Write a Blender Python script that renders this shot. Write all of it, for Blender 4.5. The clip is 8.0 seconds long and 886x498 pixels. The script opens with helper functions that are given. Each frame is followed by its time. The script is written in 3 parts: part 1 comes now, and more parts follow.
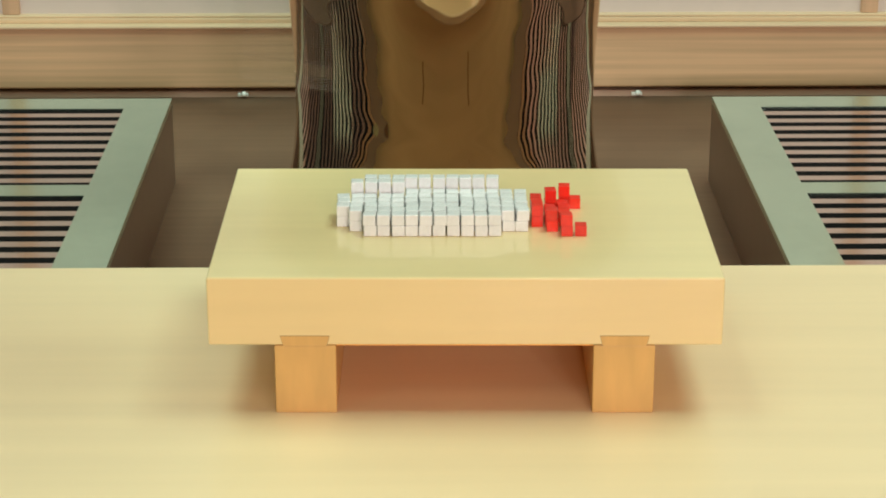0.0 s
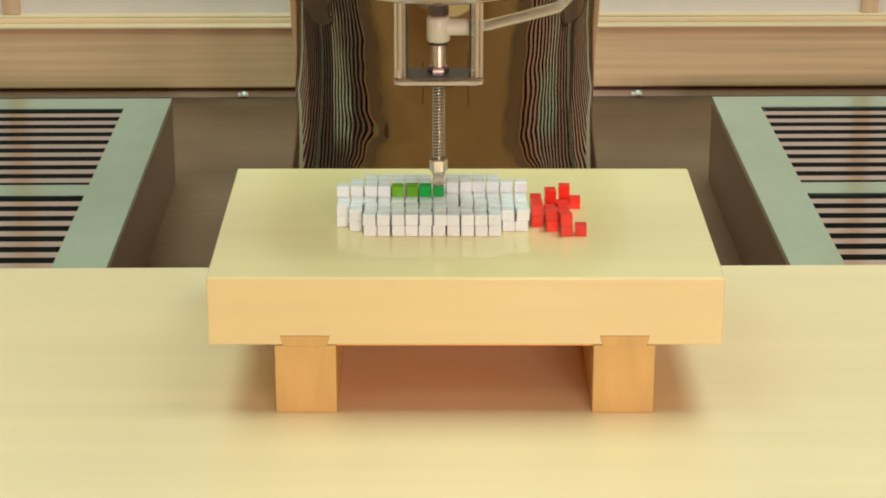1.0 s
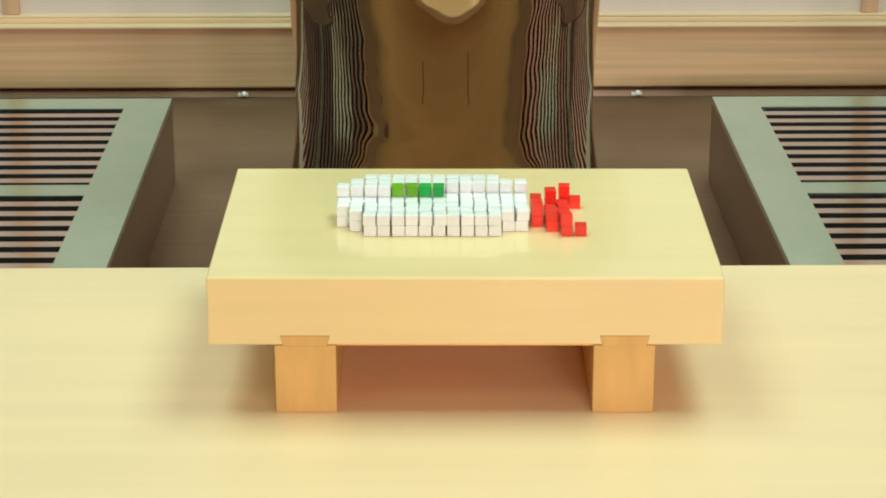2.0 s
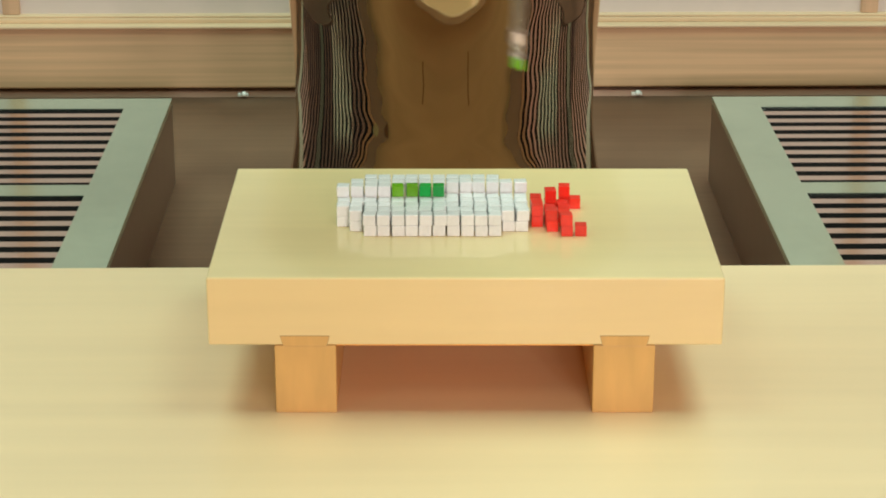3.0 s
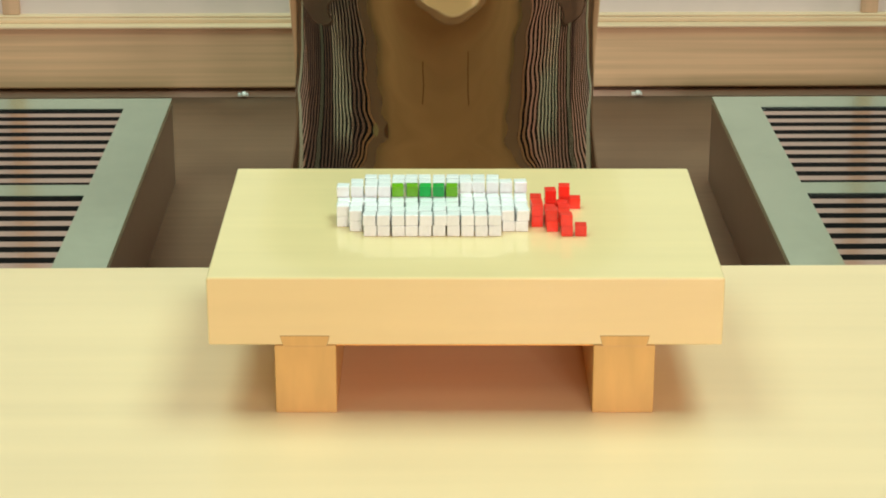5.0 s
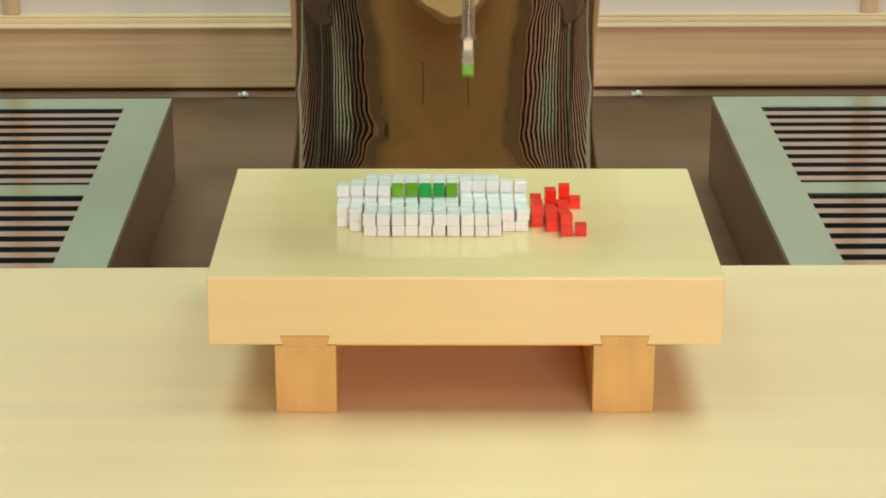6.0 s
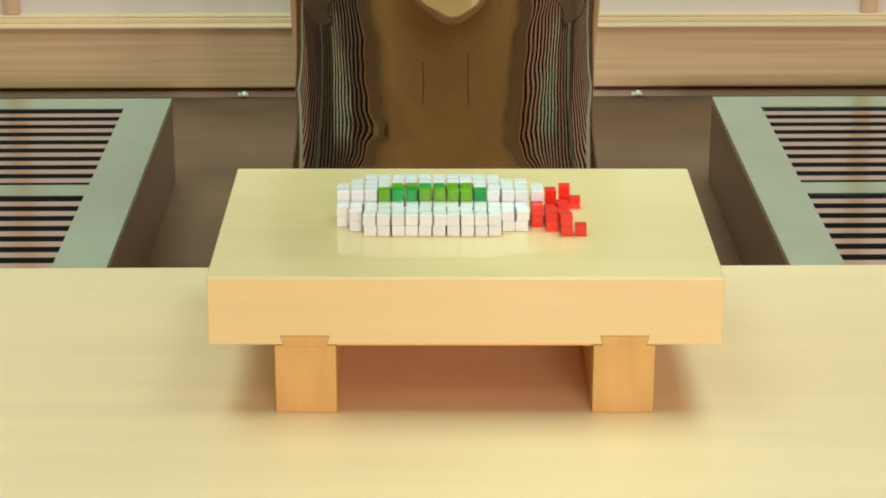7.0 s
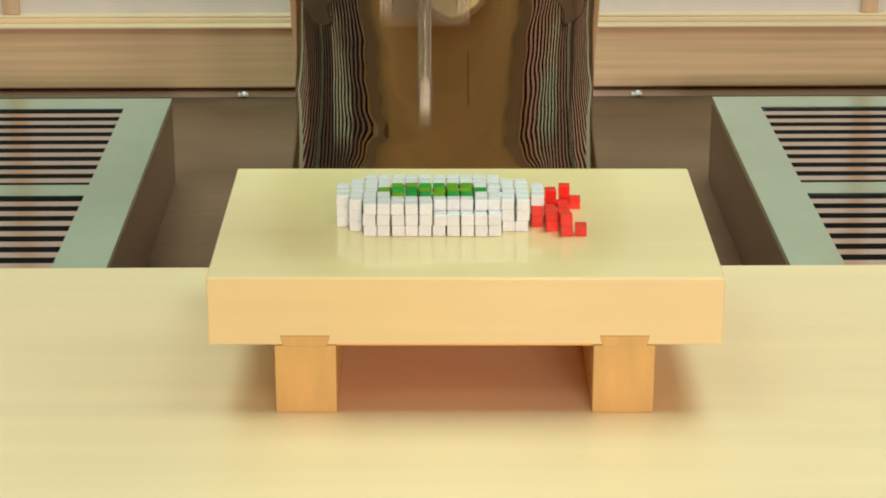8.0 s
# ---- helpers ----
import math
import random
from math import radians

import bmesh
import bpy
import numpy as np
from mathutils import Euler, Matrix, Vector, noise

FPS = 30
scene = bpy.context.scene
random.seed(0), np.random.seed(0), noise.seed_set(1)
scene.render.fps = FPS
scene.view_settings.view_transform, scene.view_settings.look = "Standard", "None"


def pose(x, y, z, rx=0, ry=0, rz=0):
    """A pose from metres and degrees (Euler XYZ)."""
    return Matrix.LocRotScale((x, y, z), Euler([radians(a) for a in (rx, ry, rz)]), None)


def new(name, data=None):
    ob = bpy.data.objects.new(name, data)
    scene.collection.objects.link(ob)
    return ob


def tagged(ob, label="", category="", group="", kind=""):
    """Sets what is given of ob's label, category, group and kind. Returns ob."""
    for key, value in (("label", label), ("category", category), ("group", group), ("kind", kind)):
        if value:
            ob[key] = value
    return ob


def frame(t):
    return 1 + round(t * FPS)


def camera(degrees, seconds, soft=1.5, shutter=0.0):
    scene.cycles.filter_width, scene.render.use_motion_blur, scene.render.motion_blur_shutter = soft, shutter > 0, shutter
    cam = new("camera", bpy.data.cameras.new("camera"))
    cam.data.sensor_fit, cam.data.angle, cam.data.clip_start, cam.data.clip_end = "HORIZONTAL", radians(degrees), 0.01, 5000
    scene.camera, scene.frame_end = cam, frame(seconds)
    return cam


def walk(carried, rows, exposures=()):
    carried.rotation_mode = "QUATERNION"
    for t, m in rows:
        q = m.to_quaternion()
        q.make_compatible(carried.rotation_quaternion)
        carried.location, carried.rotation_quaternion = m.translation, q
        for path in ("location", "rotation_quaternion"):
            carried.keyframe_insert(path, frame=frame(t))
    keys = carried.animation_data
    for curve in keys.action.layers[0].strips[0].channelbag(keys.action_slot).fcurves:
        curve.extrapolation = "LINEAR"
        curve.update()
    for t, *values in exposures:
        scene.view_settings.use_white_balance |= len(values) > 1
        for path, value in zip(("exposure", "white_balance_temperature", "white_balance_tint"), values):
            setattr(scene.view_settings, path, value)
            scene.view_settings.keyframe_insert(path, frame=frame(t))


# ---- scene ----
# The counter's top lies C above the floor; heights below are given from it.
C = 0.90
cam = camera(23.31, 8.0, soft=1.9, shutter=0.35)
EYE = pose(0, 0, C + 0.36827, 90 - 20.07, 0, -0.65)
walk(cam, [(0.0, EYE), (8.0, EYE)], exposures=[(0.0, -0.33), (0.5, -0.31), (1.0, -0.25), (1.5, -0.24), (3.0, -0.33), (4.0, -0.29), (4.5, -0.25), (6.0, -0.31), (6.5, -0.31), (7.0, -0.25), (8.0, -0.22)])

# ---- world and lamps ----
world = bpy.data.worlds.new("world")
scene.world = world
world.use_nodes = True
world.node_tree.nodes["Background"].inputs[0].default_value = (1.0, 0.94, 0.90, 1)
world.node_tree.nodes["Background"].inputs[1].default_value = 0.12


def area_lamp(name, m, sx, sy, watts, colour):
    lamp = bpy.data.lights.new(name, "AREA")
    lamp.shape, lamp.size, lamp.size_y = "RECTANGLE", sx, sy
    lamp.energy, lamp.color = watts, colour
    ob = new(name, lamp)
    ob.matrix_basis = m
    return ob


MINT = (0.66, 1.0, 0.88)
WARM = (1.0, 0.86, 0.79)
CEIL = C + 1.55
area_lamp("ceiling_lamp", pose(-0.55, 1.10, CEIL - 0.03), 0.60, 0.9, 14.5, MINT)
area_lamp("ceiling_lamp", pose(0.55, 1.10, CEIL - 0.03), 0.60, 0.9, 19.0, MINT)
area_lamp("ceiling_lamp", pose(-1.20, -0.45, CEIL - 0.03), 0.52, 0.52, 3.5, (0.74, 1.0, 0.90))
# warm spotlights low on the wall behind the guests' side
for x in (0.15, 0.50, 0.85):
    area_lamp("wall_spotlight", pose(x, -1.50, C + 0.58, 90, 0, 0), 0.14, 0.14, 12.6, WARM)


# ---- materials ----
def links(m):
    return m.node_tree.nodes, m.node_tree.links


def material(name, colour, rough=0.5, metal=0.0, grain=(20, 20, 20), amount=0.12, stain=3.0,
             stain_amount=0.06, bump=0.0, coat=0.0, detail=5.0, sss=0.0, ior=1.45, random_amount=0.0, rough_var=0.0, wet=False):
    """Base colour varied by a stretched grain and a wide stain, with fine relief."""
    m = bpy.data.materials.new(name)
    m.use_nodes = True
    n, l = links(m)
    bsdf = n["Principled BSDF"]
    co = n.new("ShaderNodeTexCoord")
    mp = n.new("ShaderNodeMapping")
    mp.inputs["Scale"].default_value = grain
    l.new(co.outputs["Object"], mp.inputs["Vector"])
    fine = n.new("ShaderNodeTexNoise")
    fine.inputs["Scale"].default_value = 1.0
    fine.inputs["Detail"].default_value = detail
    l.new(mp.outputs["Vector"], fine.inputs["Vector"])
    wide = n.new("ShaderNodeTexNoise")
    wide.inputs["Scale"].default_value = stain
    wide.inputs["Detail"].default_value = 3.0
    l.new(co.outputs["Object"], wide.inputs["Vector"])
    a = n.new("ShaderNodeMapRange")
    a.inputs["From Min"].default_value, a.inputs["From Max"].default_value = 0.3, 0.7
    a.inputs["To Min"].default_value, a.inputs["To Max"].default_value = 1 - amount, 1 + amount
    l.new(fine.outputs["Fac"], a.inputs["Value"])
    b = n.new("ShaderNodeMapRange")
    b.inputs["From Min"].default_value, b.inputs["From Max"].default_value = 0.3, 0.7
    b.inputs["To Min"].default_value, b.inputs["To Max"].default_value = 1 - stain_amount, 1 + stain_amount
    l.new(wide.outputs["Fac"], b.inputs["Value"])
    mul = n.new("ShaderNodeMath")
    mul.operation = "MULTIPLY"
    l.new(a.outputs["Result"], mul.inputs[0])
    l.new(b.outputs["Result"], mul.inputs[1])
    factor = mul
    if random_amount:
        info = n.new("ShaderNodeObjectInfo")
        r = n.new("ShaderNodeMapRange")
        r.inputs["To Min"].default_value, r.inputs["To Max"].default_value = 1 - random_amount, 1 + random_amount
        l.new(info.outputs["Random"], r.inputs["Value"])
        factor = n.new("ShaderNodeMath")
        factor.operation = "MULTIPLY"
        l.new(mul.outputs[0], factor.inputs[0])
        l.new(r.outputs["Result"], factor.inputs[1])
    tint = n.new("ShaderNodeVectorMath")
    tint.operation = "SCALE"
    tint.inputs[0].default_value = colour
    l.new(factor.outputs[0], tint.inputs["Scale"])
    l.new(tint.outputs["Vector"], bsdf.inputs["Base Color"])
    bsdf.inputs["Roughness"].default_value = rough
    if rough_var:
        q = n.new("ShaderNodeMapRange")
        q.inputs["From Min"].default_value, q.inputs["From Max"].default_value = 0.3, 0.7
        q.inputs["To Min"].default_value, q.inputs["To Max"].default_value = max(0.02, rough - rough_var), rough + rough_var
        l.new(wide.outputs["Fac"], q.inputs["Value"])
        l.new(q.outputs["Result"], bsdf.inputs["Roughness"])
    bsdf.inputs["Metallic"].default_value = metal
    bsdf.inputs["IOR"].default_value = ior
    bsdf.inputs["Coat Weight"].default_value = coat
    bsdf.inputs["Coat Roughness"].default_value = 0.08
    if sss:
        bsdf.inputs["Subsurface Weight"].default_value = sss
        bsdf.inputs["Subsurface Radius"].default_value = (0.003, 0.002, 0.0015)
        bsdf.inputs["Subsurface Scale"].default_value = 1.0
    if bump:
        bp = n.new("ShaderNodeBump")
        bp.inputs["Strength"].default_value = bump
        bp.inputs["Distance"].default_value = 0.0004
        l.new(fine.outputs["Fac"], bp.inputs["Height"])
        l.new(bp.outputs["Normal"], bsdf.inputs["Normal"])
        if wet:
            l.new(bp.outputs["Normal"], bsdf.inputs["Coat Normal"])
    return m


def clear(name, colour, rough=0.05, weight=0.85, ior=1.45):
    m = bpy.data.materials.new(name)
    m.use_nodes = True
    bsdf = m.node_tree.nodes["Principled BSDF"]
    bsdf.inputs["Base Color"].default_value = (*colour, 1)
    bsdf.inputs["Roughness"].default_value = rough
    bsdf.inputs["Transmission Weight"].default_value = weight
    bsdf.inputs["IOR"].default_value = ior
    return m


COUNTER = material("pale_cypress", (0.88, 0.64, 0.38), 0.33, grain=(3, 60, 60), amount=0.035, stain=2.2, stain_amount=0.04, bump=0.08, ior=1.65, rough_var=0.05)
BOARD = material("lacquered_cypress", (0.85, 0.65, 0.335), 0.30, grain=(6, 90, 90), amount=0.03, stain=9, stain_amount=0.03, bump=0.015, coat=0.6, ior=1.3)
TENON = material("cypress_end_grain", (0.72, 0.425, 0.145), 0.42, grain=(140, 140, 30), amount=0.07, stain=20, stain_amount=0.07, bump=0.1)
GAP = material("joint_shadow_line", (0.42, 0.26, 0.12), 0.8)
BEAM = material("oak_beam", (0.65, 0.42, 0.245), 0.5, grain=(3, 130, 210), amount=0.17, stain=5, stain_amount=0.08, bump=0.3)
SILL = material("pale_sill_wood", (0.71, 0.51, 0.325), 0.45, grain=(2.5, 120, 120), amount=0.10, stain=5, stain_amount=0.05, bump=0.2)
POST = material("pinkish_post_wood", (0.62, 0.39, 0.245), 0.5, grain=(120, 120, 6), amount=0.12, stain=5, stain_amount=0.05, bump=0.2)
PAPER = material("white_screen_paper", (0.70, 0.59, 0.54), 0.85, grain=(60, 60, 60), amount=0.02, stain=3, stain_amount=0.02)
STEEL = material("brushed_steel_tray", (0.27, 0.168, 0.107), 0.60, 0.80, grain=(4, 160, 60), amount=0.06, stain=9, stain_amount=0.16, bump=0.06, rough_var=0.08)
# frame metal twice: mint reflections put into FRAME's colour, dark ones into SIDE's
FRAME = material("satin_mint_tinted_metal", (0.60, 0.80, 0.66), 0.17, 0.93, grain=(90, 90, 90), amount=0.03, stain=9, stain_amount=0.07, bump=0.03)
SIDE = material("satin_darkened_metal", (0.31, 0.225, 0.175), 0.35, 0.8, grain=(60, 60, 60), amount=0.03, stain=9, stain_amount=0.06)
SLAT = material("cream_metal_slat", (0.74, 0.60, 0.545), 0.13, 0.93, grain=(40, 40, 40), amount=0.03)
# near-black that puts the darkness of the slots into colour
VOID = material("near_black_slots", (0.005, 0.005, 0.005), 0.6, ior=1.09)
MIRROR = material("bronze_mirror", (0.51, 0.37, 0.265), 0.02, 1.0, grain=(12, 12, 12), amount=0.01, stain=4, stain_amount=0.02)
CHROME = material("dark_chrome", (0.50, 0.39, 0.375), 0.03, 1.0, grain=(12, 12, 12), amount=0.01)
# darker copy of the chrome; the joint's dark reflections are put into its colour
DARKENED_CHROME = material("darkened_joint_chrome", (0.17, 0.15, 0.145), 0.07, 1.0, grain=(12, 12, 12), amount=0.02)
LIP = material("pale_brown_lip", (0.58, 0.41, 0.305), 0.55, grain=(4, 90, 90), amount=0.08)
BRIGHT = material("bright_steel", (0.60, 0.52, 0.44), 0.2, 1.0, grain=(200, 200, 200), amount=0.04)
CREAM = material("cream_plastic", (0.60, 0.51, 0.34), 0.4, grain=(60, 60, 60), amount=0.02)
WHITEPLASTIC = material("white_plastic", (0.64, 0.565, 0.47), 0.35, grain=(60, 60, 60), amount=0.03)
STUD = material("glossy_white_stud", (0.86, 0.84, 0.78), 0.15, grain=(60, 60, 60), amount=0.02, coat=1.0)
BLACK = material("black_rubber", (0.02, 0.018, 0.016), 0.4)
ACRYLIC = clear("clear_acrylic", (0.93, 0.88, 0.80), 0.05, 0.95, 1.12)
PANE = clear("clear_acrylic_pane", (0.92, 0.84, 0.72), 0.05, 0.8, 1.08)
# opaque pale colour for the bright lines that clear acrylic shows
EDGE = material("painted_acrylic_glint", (0.50, 0.40, 0.29), 0.25, grain=(60, 60, 60), amount=0.03)
PAD = material("grey_pad", (0.09, 0.08, 0.075), 0.5)
SILICONE = clear("frosted_silicone", (0.84, 0.78, 0.68), 0.25, 0.8)
WHITE = material("white_gel", (0.88, 0.89, 0.89), 0.12, grain=(700, 700, 700), amount=0.02, stain=120, stain_amount=0.03, bump=0.5, coat=0.6, random_amount=0.03, ior=1.35, wet=True)
RED = material("red_gel", (0.90, 0.03, 0.014), 0.22, grain=(500, 500, 500), amount=0.05, stain=120, stain_amount=0.05, coat=0.3, random_amount=0.12)
LEAF = material("grass_green_gel", (0.14, 0.41, 0.005), 0.22, grain=(500, 500, 500), amount=0.05, stain=120, stain_amount=0.05, coat=0.1, random_amount=0.1)
EMERALD = material("emerald_gel", (0.004, 0.37, 0.055), 0.22, grain=(500, 500, 500), amount=0.05, stain=120, stain_amount=0.05, coat=0.1, random_amount=0.1)
ROSE = material("pale_rose_plaster", (0.72, 0.54, 0.50), 0.9, grain=(8, 8, 8), amount=0.05, stain=1.5, stain_amount=0.05)
UMBER = material("umber_plaster", (0.22, 0.165, 0.155), 0.9, grain=(8, 8, 8), amount=0.05, stain=1.5, stain_amount=0.05)
PLASTER = material("warm_plaster", (0.44, 0.345, 0.32), 0.9, grain=(8, 8, 8), amount=0.05, stain=1.5, stain_amount=0.05)
CEILING = material("ceiling_paint", (0.66, 0.58, 0.54), 0.9, grain=(8, 8, 8), amount=0.03)
FLOOR = material("dark_floor", (0.14, 0.11, 0.09), 0.5, grain=(6, 6, 6), amount=0.1)
FASCIA = material("cypress_fascia", (0.92, 0.66, 0.33), 0.5, grain=(3, 70, 70), amount=0.10, stain=4, stain_amount=0.06)
CABINET = material("counter_front_wood", (0.40, 0.28, 0.16), 0.5, grain=(3, 60, 60), amount=0.12)
BRONZE = material("brown_bronze", (0.24, 0.13, 0.05), 0.3, 0.6, grain=(60, 60, 60), amount=0.04)
TEAL = material("grey_green_paint", (0.58, 0.80, 0.68), 0.6, grain=(8, 8, 8), amount=0.06)
# saturated red that tints the light bounced below the board
BOUNCE_RED = material("bounce_reddening_plate", (0.95, 0.40, 0.09), 0.6, grain=(6, 90, 90), amount=0.06, stain=9, stain_amount=0.05)


def glow(name, strength):
    m = bpy.data.materials.new(name)
    m.use_nodes = True
    bsdf = m.node_tree.nodes["Principled BSDF"]
    bsdf.inputs["Base Color"].default_value = (0.30, 0.36, 0.33, 1)
    bsdf.inputs["Emission Color"].default_value = (0.52, 1.0, 0.80, 1)
    bsdf.inputs["Emission Strength"].default_value = strength
    return m


LIT = glow("dim_lamp_diffuser", 0.8)
STRIP = glow("light_strip_diffuser", 2.2)


# ---- mesh helpers ----
def finish(bm, name, mat, smooth=False):
    me = bpy.data.meshes.new(name)
    bmesh.ops.recalc_face_normals(bm, faces=bm.faces)
    bm.to_mesh(me)
    bm.free()
    me.materials.append(mat)
    if smooth:
        for p in me.polygons:
            p.use_smooth = True
    return me


def part(name, bm, mat, parent=None, label="", m=None, smooth=False):
    ob = new(name, finish(bm, name, mat, smooth))
    if parent is not None:
        ob.parent = parent
    if m is not None:
        ob.matrix_basis = m
    if label:
        tagged(ob, label)
    return ob


def box(x0, x1, y0, y1, z0, z1, bevel=0.0, seg=2):
    bm = bmesh.new()
    bmesh.ops.create_cube(bm, size=1)
    for v in bm.verts:
        v.co = (x0 + (v.co.x + 0.5) * (x1 - x0), y0 + (v.co.y + 0.5) * (y1 - y0), z0 + (v.co.z + 0.5) * (z1 - z0))
    if bevel:
        bmesh.ops.bevel(bm, geom=bm.edges[:], offset=bevel, segments=seg, affect="EDGES", profile=0.5)
    return bm


def lathe(profile, steps=48, cap=True):
    """A turned body: profile of (radius, height) from bottom to top."""
    bm = bmesh.new()
    rings = []
    for r, z in profile:
        rings.append([bm.verts.new((r * math.cos(2 * math.pi * i / steps), r * math.sin(2 * math.pi * i / steps), z)) for i in range(steps)])
    for a, b in zip(rings, rings[1:]):
        for i in range(steps):
            bm.faces.new((a[i], a[(i + 1) % steps], b[(i + 1) % steps], b[i]))
    if cap:
        bm.faces.new(rings[0][::-1])
        bm.faces.new(rings[-1])
    return bm


def tube(points, radius, steps=10):
    """A round tube along a line of points."""
    bm = bmesh.new()
    rings = []
    pts = [Vector(p) for p in points]
    side = None
    for i, p in enumerate(pts):
        d = (pts[min(i + 1, len(pts) - 1)] - pts[max(i - 1, 0)]).normalized()
        if side is None:
            side = d.orthogonal().normalized()
        side = (side - d * side.dot(d)).normalized()
        up = d.cross(side)
        rings.append([bm.verts.new(p + radius * (math.cos(2 * math.pi * k / steps) * side + math.sin(2 * math.pi * k / steps) * up)) for k in range(steps)])
    for a, b in zip(rings, rings[1:]):
        for i in range(steps):
            bm.faces.new((a[i], a[(i + 1) % steps], b[(i + 1) % steps], b[i]))
    bm.faces.new(rings[0][::-1])
    bm.faces.new(rings[-1])
    return bm


def prism(outline, y0, y1):
    """An outline of (x, z) drawn out along y."""
    bm = bmesh.new()
    a = [bm.verts.new((x, y0, z)) for x, z in outline]
    b = [bm.verts.new((x, y1, z)) for x, z in outline]
    n = len(outline)
    bm.faces.new(a)
    bm.faces.new(b[::-1])
    for i in range(n):
        bm.faces.new((a[i], b[i], b[(i + 1) % n], a[(i + 1) % n]))
    return bm


def rounded_plate(hx, hy, z0, z1, radius, wall=0.0):
    """A plate with round corners, or, with a wall, the thin band round it."""
    def ring(a, b, rad):
        pts = []
        for q, (sx, sy) in enumerate(((1, 1), (-1, 1), (-1, -1), (1, -1))):
            for k in range(7):
                t = math.pi / 2 * (q + k / 6)
                pts.append((sx * (a - rad) + rad * math.cos(t), sy * (b - rad) + rad * math.sin(t)))
        return pts
    bm = bmesh.new()
    outer = ring(hx, hy, radius)
    n = len(outer)
    low, high = ([bm.verts.new((x, y, z)) for x, y in outer] for z in (z0, z1))
    if wall:
        inner = ring(hx - wall, hy - wall, radius - wall)
        ilow, ihigh = ([bm.verts.new((x, y, z)) for x, y in inner] for z in (z0, z1))
    for i in range(n):
        k = (i + 1) % n
        bm.faces.new((low[i], low[k], high[k], high[i]))
        if wall:
            bm.faces.new((ilow[k], ilow[i], ihigh[i], ihigh[k]))
            bm.faces.new((high[i], high[k], ihigh[k], ihigh[i]))
            bm.faces.new((low[k], low[i], ilow[i], ilow[k]))
    if not wall:
        bm.faces.new(low[::-1])
        bm.faces.new(high)
    return bm


def eased(profile, steps=4):
    """The profile with a smooth curve through its points."""
    p = [profile[0]] + list(profile) + [profile[-1]]
    out = []
    for a, b, c, d in zip(p, p[1:], p[2:], p[3:]):
        for k in range(steps):
            t = k / steps
            out.append(tuple(0.5 * (2 * b[n] + (c[n] - a[n]) * t + (2 * a[n] - 5 * b[n] + 4 * c[n] - d[n]) * t * t + (3 * b[n] - a[n] - 3 * c[n] + d[n]) * t ** 3) for n in (0, 1)))
    return out + [profile[-1]]


def empty(name, m):
    ob = new(name)
    ob.empty_display_size = 0.02
    ob.matrix_basis = m
    return ob


# The niche behind the counter is scaled by 1.062 from the camera's eye, keeping its outline.
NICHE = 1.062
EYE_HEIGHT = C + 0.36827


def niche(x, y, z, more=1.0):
    """A place in the niche, scaled out from the camera's eye by NICHE and more."""
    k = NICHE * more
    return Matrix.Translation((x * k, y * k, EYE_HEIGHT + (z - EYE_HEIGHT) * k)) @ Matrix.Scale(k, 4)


# ---- the room ----
def room():
    tagged(part("floor", box(-2.0, 2.0, -1.6, 1.85, -0.05, 0.0), FLOOR), "dark plain floor under the counter", "floor", kind="structure")
    tagged(part("ceiling", box(-2.1, 2.1, -1.7, 1.95, CEIL, CEIL + 0.05), CEILING), "white painted ceiling over the counter", "ceiling", kind="structure")
    for name, b in (("wall_west", (-2.1, -2.0, -1.7, 1.95)), ("wall_east", (2.0, 2.1, -1.7, 1.95)), ("wall_south", (-2.0, 2.0, -1.7, -1.6)), ("wall_north", (-2.0, 2.0, 1.85, 1.95))):
        # unseen walls: dark west and north dim the column's reflections, pale east lifts them
        mat, tone = {"wall_west": (UMBER, "dark umber"), "wall_north": (UMBER, "dark umber"), "wall_east": (ROSE, "pale rose")}.get(name, (PLASTER, "warm brown"))
        tagged(part(name, box(*b, 0.0, CEIL), mat), tone + " plain plaster wall of the room, toned for the reflections", "wall", kind="structure")


def wall_light(x):
    """A flat mint-white light panel on a side wall, which shows in the polished metal alone."""
    thing = tagged(empty("wall_light", pose(x, 0.99, C + 0.485, 0, 0, 0)), "flat mint-white light panel on the side wall", "wall light", "wall lights")
    part("diffuser", box(-0.012, 0.012, -0.34, 0.34, -0.08, 0.03), LIT, thing)
    for a, b in ((-0.36, -0.34), (0.34, 0.36)):
        part("upright", box(-0.014, 0.014, a, b, -0.10, 0.05), BRIGHT, thing)
    for a, b in ((-0.10, -0.08), (0.03, 0.05)):
        part("rail", box(-0.014, 0.014, -0.34, 0.34, a, b), BRIGHT, thing)


def ceiling_light(x, y, sx, sy):
    """Dark frame and white backing of a flat ceiling light."""
    thing = tagged(empty("ceiling_light", pose(x, y, CEIL)), "flat rectangular ceiling light in a slim dark frame", "ceiling light", "ceiling lights")
    part("backing", box(-sx / 2, sx / 2, -sy / 2, sy / 2, -0.020, 0.0), CEILING, thing)
    for a in (-1, 1):
        part("frame_bar", box(a * sx / 2 - 0.012 + a * 0.013, a * sx / 2 + 0.012 + a * 0.013, -sy / 2, sy / 2, -0.034, 0.0), BLACK, thing)
        part("frame_bar", box(-sx / 2 - 0.025, sx / 2 + 0.025, a * sy / 2 - 0.012 + a * 0.013, a * sy / 2 + 0.012 + a * 0.013, -0.034, 0.0), BLACK, thing)


